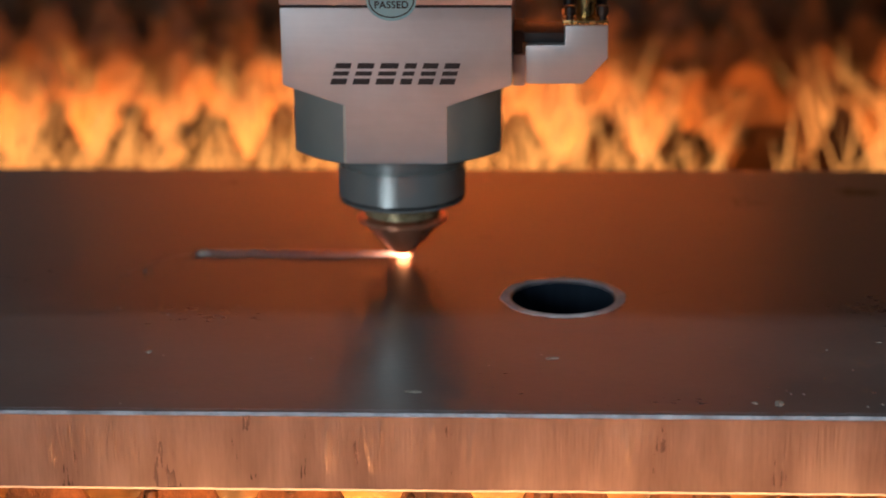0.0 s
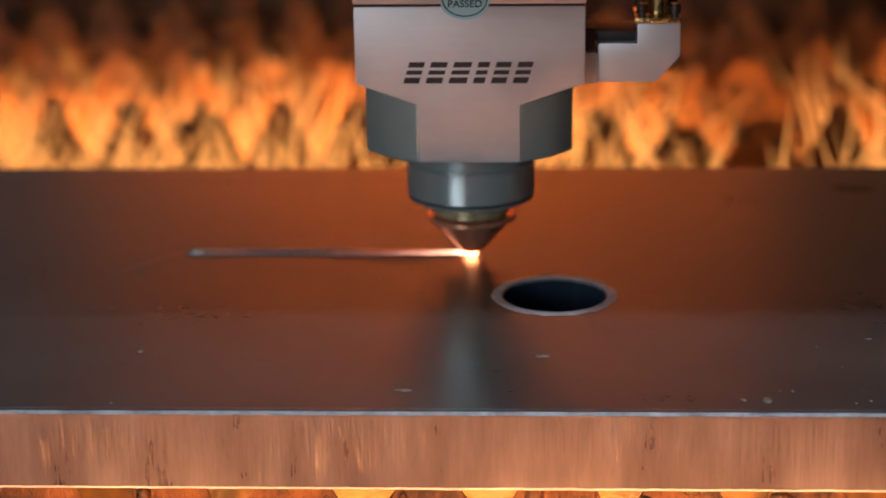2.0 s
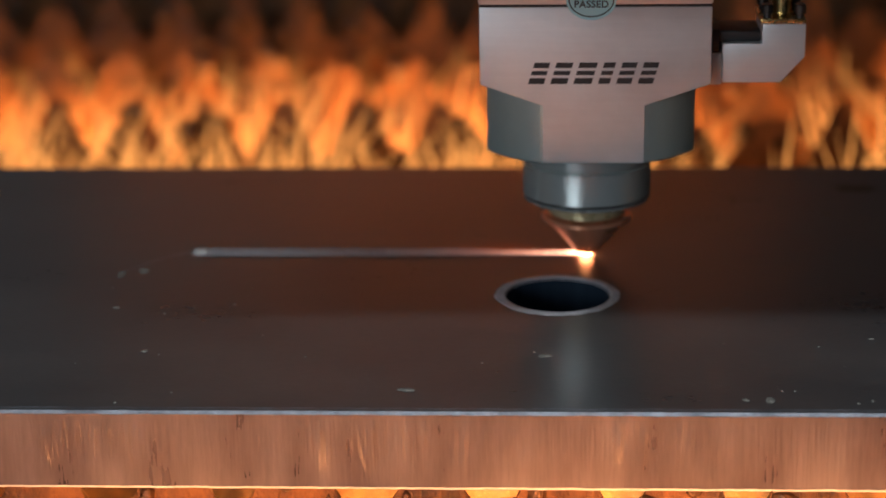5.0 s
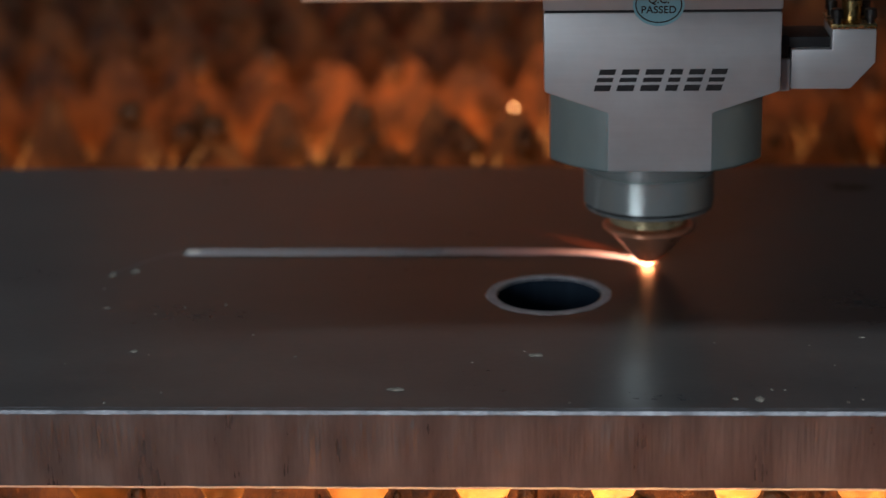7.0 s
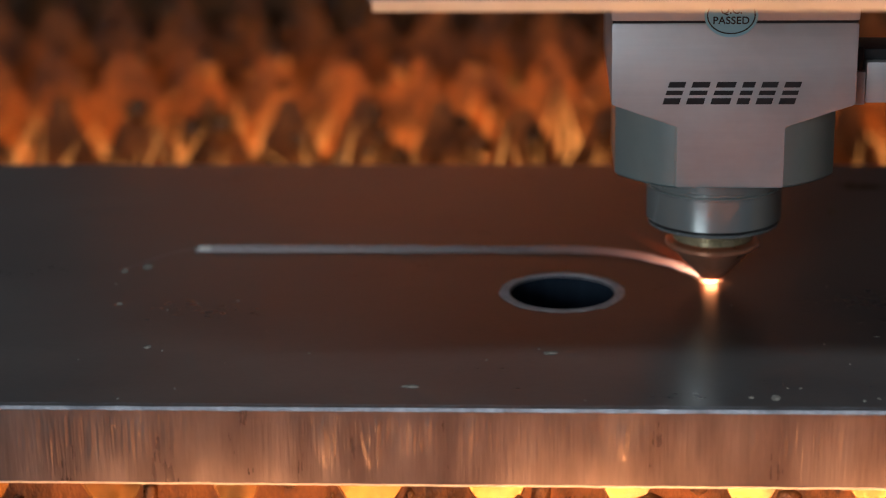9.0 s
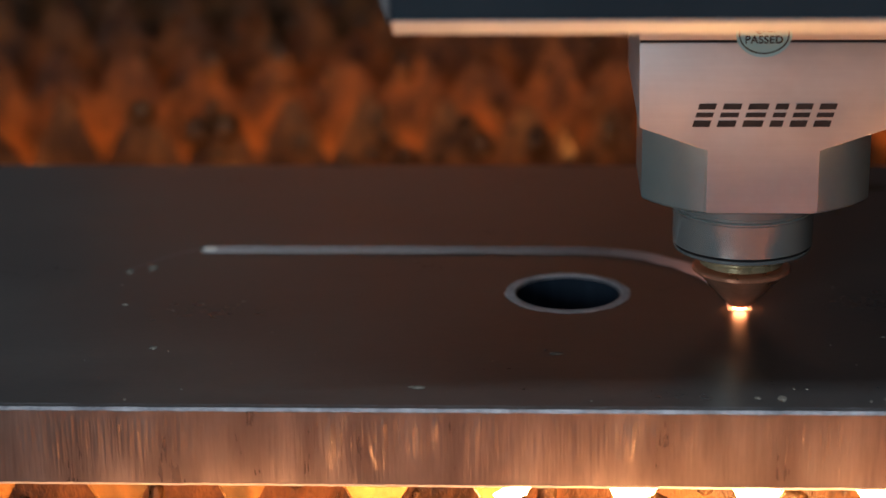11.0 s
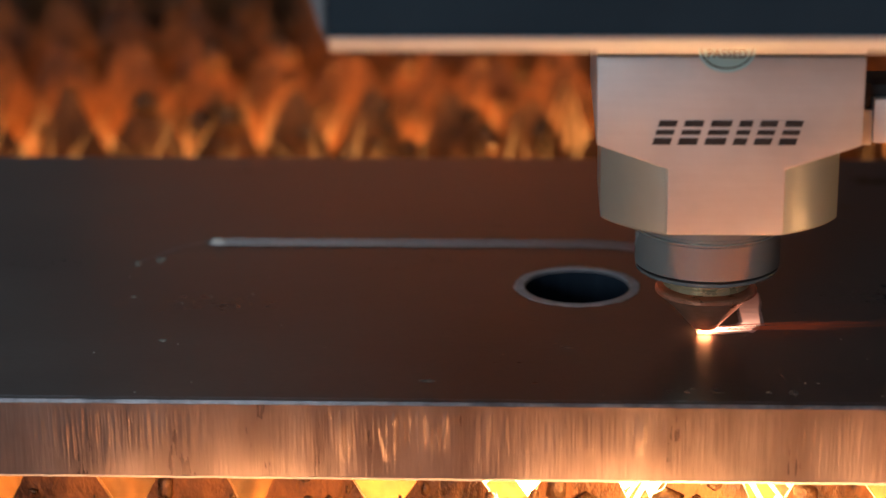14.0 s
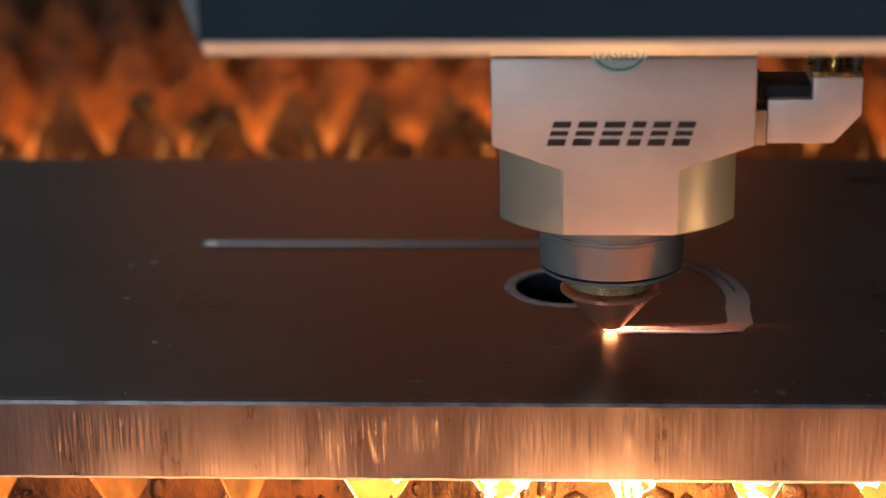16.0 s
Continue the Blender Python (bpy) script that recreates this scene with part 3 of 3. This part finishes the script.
def cut_kerf():
    kerf = tagged(empty("cut_kerf"), "pale heat-whitened cut line with a fine dark slit, across the plate", "cut line")
    halo = mesh_from("kerf_piece", strip(0.0086, 0.0042, 0.0), M_HALO)
    slit = mesh_from("slit", strip(0.0086, 0.00035, 0.00008), M_SLIT)
    t = -11.6
    while t < 15.9:
        x, y, a = along(t)
        piece = new("kerf_piece", halo)
        piece.parent = kerf
        tagged(piece, "short pale piece of the cut line")
        s = new("slit", slit)
        s.parent = piece
        KERF.append((piece, t, x, y - 0.0010, a, 0.00020 + 0.00010 * (len(KERF) % 2)))
        t += 1.0 if t < -1.5 else 0.5
    return kerf


cut_kerf()

TRAIL = []


def hot_trail():
    trail = tagged(empty("hot_trail"), "glowing hot metal trail of the cut behind the nozzle", "hot metal")
    for i in range(20):
        u = min(1.0, i / 13)
        warm = (1.0, 0.50 - 0.20 * u, 0.32 - 0.12 * u)
        mat = glowing("cooling_melt", warm, 8.5 * math.exp(-0.43 * i) + 0.07 * (1 - i / 20))
        mat.node_tree.nodes["Principled BSDF"].inputs["Base Color"].default_value = (0.15 + 0.5 * u, 0.12 + 0.53 * u, 0.11 + 0.55 * u, 1)
        piece = part("trail_piece", strip(0.0050, 0.0019 + 0.0021 * u, 0.00045), mat, trail, "glowing piece of hot cut metal")
        TRAIL.append((piece, 0.10 + 0.28 * i))
    return trail


hot_trail()


def streaks(count, seed, length, spread, down, base, width=0.0007):
    """Thin tapered sparks that fly apart from one point."""
    rng = random.Random(seed)
    bm = bmesh.new()
    for i in range(count):
        d = Vector((rng.gauss(0, spread[0]), rng.gauss(0, spread[1]), -down * rng.uniform(0.6, 1.2))).normalized()
        a = base * rng.random() ** 0.7
        p0, p1 = d * a, d * (a + length * rng.uniform(0.4, 1.3))
        side = d.orthogonal().normalized() * width * rng.uniform(0.5, 1.3)
        other = d.cross(side)
        vs = [bm.verts.new(p0 + side), bm.verts.new(p0 - side * 0.5 + other * 0.86), bm.verts.new(p0 - side * 0.5 - other * 0.86)]
        end = bm.verts.new(p1)
        for j in range(3):
            bm.faces.new((vs[j], vs[(j + 1) % 3], end))
    return bm


def flame(rng, x, w):
    """Two crossing ragged tongues of burning sparks."""
    bm = bmesh.new()
    h, d = rng.uniform(0.010, 0.024), rng.uniform(0.004, 0.012)
    bm.faces.new([bm.verts.new((x + w * u, rng.uniform(-0.004, 0.004), h * v)) for u, v in ((0, 0), (0.35, 0.55), (0.5, 1), (0.68, 0.5), (1, 0), (0.5, -0.6))])
    bm.faces.new([bm.verts.new((x + w * u, d * v, -0.004 + rng.uniform(-0.003, 0.003))) for u, v in ((0, 0), (0.3, -0.9), (0.7, -1), (1, 0), (0.6, 1), (0.3, 0.8))])
    return bm


def spark_jet():
    jet = tagged(empty("spark_jet"), "blazing jet of molten sparks shooting down below the plate", "spark jet")
    part("core", turned([(0.0012, 0.0), (0.0030, -0.020), (0.0065, -0.060), (0.0120, -0.120), (0.0150, -0.180), (0.0050, -0.200)], 0, 0, 20), M_JET, jet, "white-yellow core of the jet", True)
    rng = random.Random(77)
    x = -0.085
    while x < 0.08:
        w = rng.uniform(0.012, 0.026)
        splash = part("splash", flame(rng, x, w), M_JET, jet, "white-hot splashing sparks")
        splash.location = (0, -0.004, -0.024)
        x += w * rng.uniform(0.45, 0.8)
    part("spray", streaks(160, 21, 0.05, (0.55, 0.35), 1.0, 0.12), M_SPARK, jet, "flying orange sparks")["kind"] = "stuff"
    return jet


def spark_burst(seed, wide, material, gap=(9, 9)):
    """A long low burst of burning sparks between two slats; also serves as hidden wall light."""
    rng = random.Random(seed)
    burst = tagged(empty("spark_burst"), "orange burst of sparks between the bed slats, or a hidden wall light", "sparks", "bursts of sparks in the bed")
    x = -wide
    while x < wide:
        w = rng.uniform(0.010, 0.028)
        if rng.random() < 0.8 and not gap[0] < x < gap[1]:
            part("flame", flame(rng, x, w), material, burst)
        x += w * rng.uniform(0.8, 1.5)
    return burst


def spark_fountain(seed, wide, rise, gap, name_label):
    """Thin sparks that rise between two slats and lean either way, thinning out with height."""
    rng = random.Random(seed)
    fount = tagged(empty("spark_fountain"), name_label, "sparks", "bursts of sparks in the bed")
    x = -wide
    while x < wide:
        tuft = bmesh.new()
        strong = 0.35 + 0.65 * abs(noise.noise((x * 14, seed, 0.5))) * 2
        for i in range(int(40 * strong) if not gap[0] < x < gap[1] else 3):
            lean = rng.gauss(0, 0.45)
            z0 = rise * 0.75 * rng.random() ** 2.2
            length = rng.uniform(0.014, 0.056)
            px, py, w = x + rng.uniform(0, 0.024), rng.uniform(-0.016, 0.016), rng.uniform(0.0005, 0.0017)
            tip = Vector((px + lean * length, py + rng.uniform(-0.004, 0.004), z0 + length))
            foot = [tuft.verts.new((px + w * math.cos(a), py + w * math.sin(a), z0)) for a in (0.3, 2.4, 4.5)]
            low, end = tuft.verts.new((px - lean * 0.006, py, z0 - 0.006)), tuft.verts.new(tip)
            for j in range(3):
                tuft.faces.new((foot[j], foot[(j + 1) % 3], end))
                tuft.faces.new((foot[(j + 1) % 3], foot[j], low))
        part("spark_tuft", tuft, M_FOUNT, fount)
        x += 0.024
    return fount


jet = spark_jet()
fountains = [(spark_fountain(41, 0.30, 0.045, (0.12, 0.19), "tufts of thin orange sparks rising behind the plate"), 0.445, -0.070),
             (spark_fountain(42, 0.34, 0.060, (0.13, 0.21), "tufts of thin orange sparks rising between slats"), 0.600, -0.104),
             (spark_fountain(43, 0.36, 0.045, (0.14, 0.24), "low tufts of thin sparks between far slats"), 0.755, -0.118)]
embers = [(spark_burst(90, 0.012, M_NEAR), -0.006, 0.600), (spark_burst(93, 0.010, M_NEAR), -0.106, 0.600)]
near_bursts = [(spark_burst(80, 0.25, M_NEAR), -0.047), (spark_burst(81, 0.25, M_OUTER), -0.160)]
edge_flare = spark_burst(88, 0.011, M_FLARE)
under_burst = spark_burst(85, 0.26, M_UNDER)
bursts = [(spark_burst(60 + i, wide, mat, (0.11, 0.25 if mat is M_BURST else 0.5)), y) for i, (y, wide, mat) in enumerate(((0.490, 0.34, M_FAINT), (0.640, 0.34, M_BURST), (0.795, 0.34, M_MILD)))]
# unseen emitters added to light the back wall that the plate reflects
wall_light_strong, wall_light_weak = spark_burst(64, 0.13, M_WALLGLOW), spark_burst(65, 0.13, M_WALLDIM)


steady = [(spark_burst(160, 0.36, M_STEADY), 0.659, -0.133), (spark_burst(161, 0.36, M_SMOULDER), 0.816, -0.138)]


def red_rays():
    rays = tagged(empty("spark_rays"), "thin red sparks skimming the plate behind the nozzle", "sparks")
    rng = random.Random(9)
    for i in range(26):
        bm = bmesh.new()
        a = rng.gauss(0, 0.05)
        c, n = math.cos(a), math.sin(a)
        q, l, z, w = rng.uniform(0.004, 0.03), rng.uniform(0.02, 0.05), rng.uniform(0.0006, 0.0022), 0.00016
        bm.faces.new([bm.verts.new(p) for p in ((-q * c + w * n, -q * n - w * c, z), (-(q + l) * c, -(q + l) * n, z * 1.6), (-q * c - w * n, -q * n + w * c, z))])
        part("streak", bm, M_RAY, rays)
    return rays


rays = red_rays()


def bore_sparks():
    """A few glints of sparks that lick up the far wall of the bore."""
    glints = tagged(empty("bore_sparks"), "tiny orange sparks licking up inside the bored hole", "sparks")
    rng = random.Random(31)
    for i in range(7):
        a = rng.uniform(0.55, 1.35)
        px, py, z = HOLE[0] + 0.0172 * math.cos(a), HOLE[1] + 0.0172 * math.sin(a), -0.0145
        h, w = rng.uniform(0.001, 0.0042), rng.uniform(0.0002, 0.0005)
        bm = bmesh.new()
        foot = [bm.verts.new((px + w * math.cos(b), py + w * math.sin(b), z)) for b in (0.2, 2.3, 4.4)]
        tip = bm.verts.new((px + rng.uniform(-0.0006, 0.0006), py, z + h))
        for j in range(3):
            bm.faces.new((foot[j], foot[(j + 1) % 3], tip))
        part("streak", bm, M_GLINT, glints)
    return glints


glints = bore_sparks()


# ---------------------------------------------------------------- what moves
def motions():
    walk(head, [(t, pose(x, y, 0)) for t, x, y in HEAD_ROWS])
    walk(cover, [(t, pose(x, y, 0)) for t, x, y in HEAD_ROWS])
    walk(jet, [(t, pose(x + AX, max(y - 0.022, 0.078), -THICK - 2.2 * max(0.0, y - 0.09))) for t, x, y in HEAD_ROWS])
    # the bursts flare up and sink below the bed again
    flare = [(0, 0), (1.5, 0), (2.3, -0.014), (3.6, -0.016), (4.2, -0.005), (5.2, -0.04), (6.2, -0.75), (7.1, -0.75), (7.6, -0.11), (8.2, -0.06), (9.2, -0.09), (10.2, -0.11), (11.2, -0.74), (11.55, -0.72), (12.0, -0.085), (12.4, -0.075), (14, -0.085), (14.5, -0.078), (15, -0.13), (15.5, -0.085), (16, -0.10)]
    for burst, y in bursts:
        walk(burst, [(t, pose(-0.05, y, -0.112 + (dz * 1.7 if y < 0.5 else dz))) for t, dz in flare])
    # the hidden wall lights sink to dim the plate's red reflection
    walk(wall_light_strong, [(t, pose(-0.09, 1.150, z)) for t, z in ((0, -0.112), (3.0, -0.112), (3.5, -0.15), (4.2, -0.115), (5.4, -0.50), (16, -0.50))])
    walk(wall_light_weak, [(t, pose(-0.09, 1.150, z)) for t, z in ((0, -0.112), (5.0, -0.112), (6.2, -0.28), (7.1, -0.30), (7.6, -0.112), (10.2, -0.112), (11.2, -0.23), (11.55, -0.23), (12.0, -0.112), (16, -0.112))])
    for fount, y, z in fountains:
        walk(fount, [(t, pose(-0.05, y, z + max(dz, -0.15) * (0.38 if t > 8 else 0.30))) for t, dz in flare])
    for burst, y, z in steady:
        walk(burst, [(t, pose(-0.05, y, z + dz)) for t, dz in ((0, 0), (5.0, 0), (6.4, -0.050), (7.0, -0.055), (7.6, 0), (10.2, 0), (11.4, -0.010), (12.2, 0.006), (16, 0.008))])
    walk(glints, [(t, pose(0, 0, z)) for t, z in ((0, -0.020), (7.8, -0.020), (8.6, 0.0), (12.0, 0.0005), (13.5, -0.002), (16, -0.0025))])
    # a few flare alone while the rest has sunk
    for burst, x, y in embers:
        walk(burst, [(t, pose(x, y, z)) for t, z in ((0, -0.14), (4.5, -0.14), (6.0, -0.072), (7.1, -0.070), (8.2, -0.14), (16, -0.14))])
    rise = [(0, -0.016), (3.0, -0.016), (3.5, -0.026), (4.2, -0.018), (5.2, -0.02), (6.2, -0.17), (7.0, -0.17), (7.45, -0.018), (9.2, -0.012), (11.0, -0.012), (11.4, -0.004), (14.0, -0.002), (15.0, -0.001), (15.5, 0.004), (16, -0.003)]
    walk(under_burst, [(t, pose(0.0, 0.150, z)) for t, z in ((0, -0.95), (6.5, -0.95), (8.5, -0.25), (11.3, -0.125), (16, -0.120))])
    # a fierce flare below the front edge keeps under the nozzle in the last cut
    drop = [(0, -0.16), (10.4, -0.16), (11.2, 0.0), (11.8, 0.0), (12.6, -0.004), (13.5, -0.014), (14.2, -0.008), (14.8, 0.0), (15.6, 0.0), (16, -0.009)]
    walk(edge_flare, [(t, pose(along(max(t, 0.01))[0] + 0.002, -0.008, -THICK - 0.021 + dz)) for t, dz in drop])
    for burst, y in near_bursts:
        walk(burst, [(t, pose(-0.04 if t < 6.5 else 0.0 if t < 9 else 0.105, y, -0.062 + dz - (0.055 if y < -0.1 and t > 7 else 0.0))) for t, dz in rise])
    for piece, t, x, y, a, up in KERF:
        if t < 0.1:
            piece.matrix_basis = pose(x, y, up, 0, 0, a)
        else:
            rows = [(0, pose(x, y, -0.0040, 0, 0, a))]
            if t > 0.2:
                rows.append((t - 0.1, pose(x, y, -0.0040, 0, 0, a)))
            rows += [(t + 0.1 if t < 15.8 else 15.95, pose(x, y, up, 0, 0, a)), (16, pose(x, y, up, 0, 0, a))]
            walk(piece, rows)
    times = [0.5 * i for i in range(33)]
    for piece, lag in TRAIL:
        rows = []
        for t in times:
            x, y, a = along(max(t - lag, -11.8))
            rows.append((t, pose(x, y - 0.0010, 0.0, 0, 0, a)))
        walk(piece, rows)
    rows = []
    for t in times:
        x, y, a = along(max(t, 0.01))
        rows.append((t, pose(x, y - 0.002, 0.0, 0, 0, a)))
    walk(rays, rows)


motions()
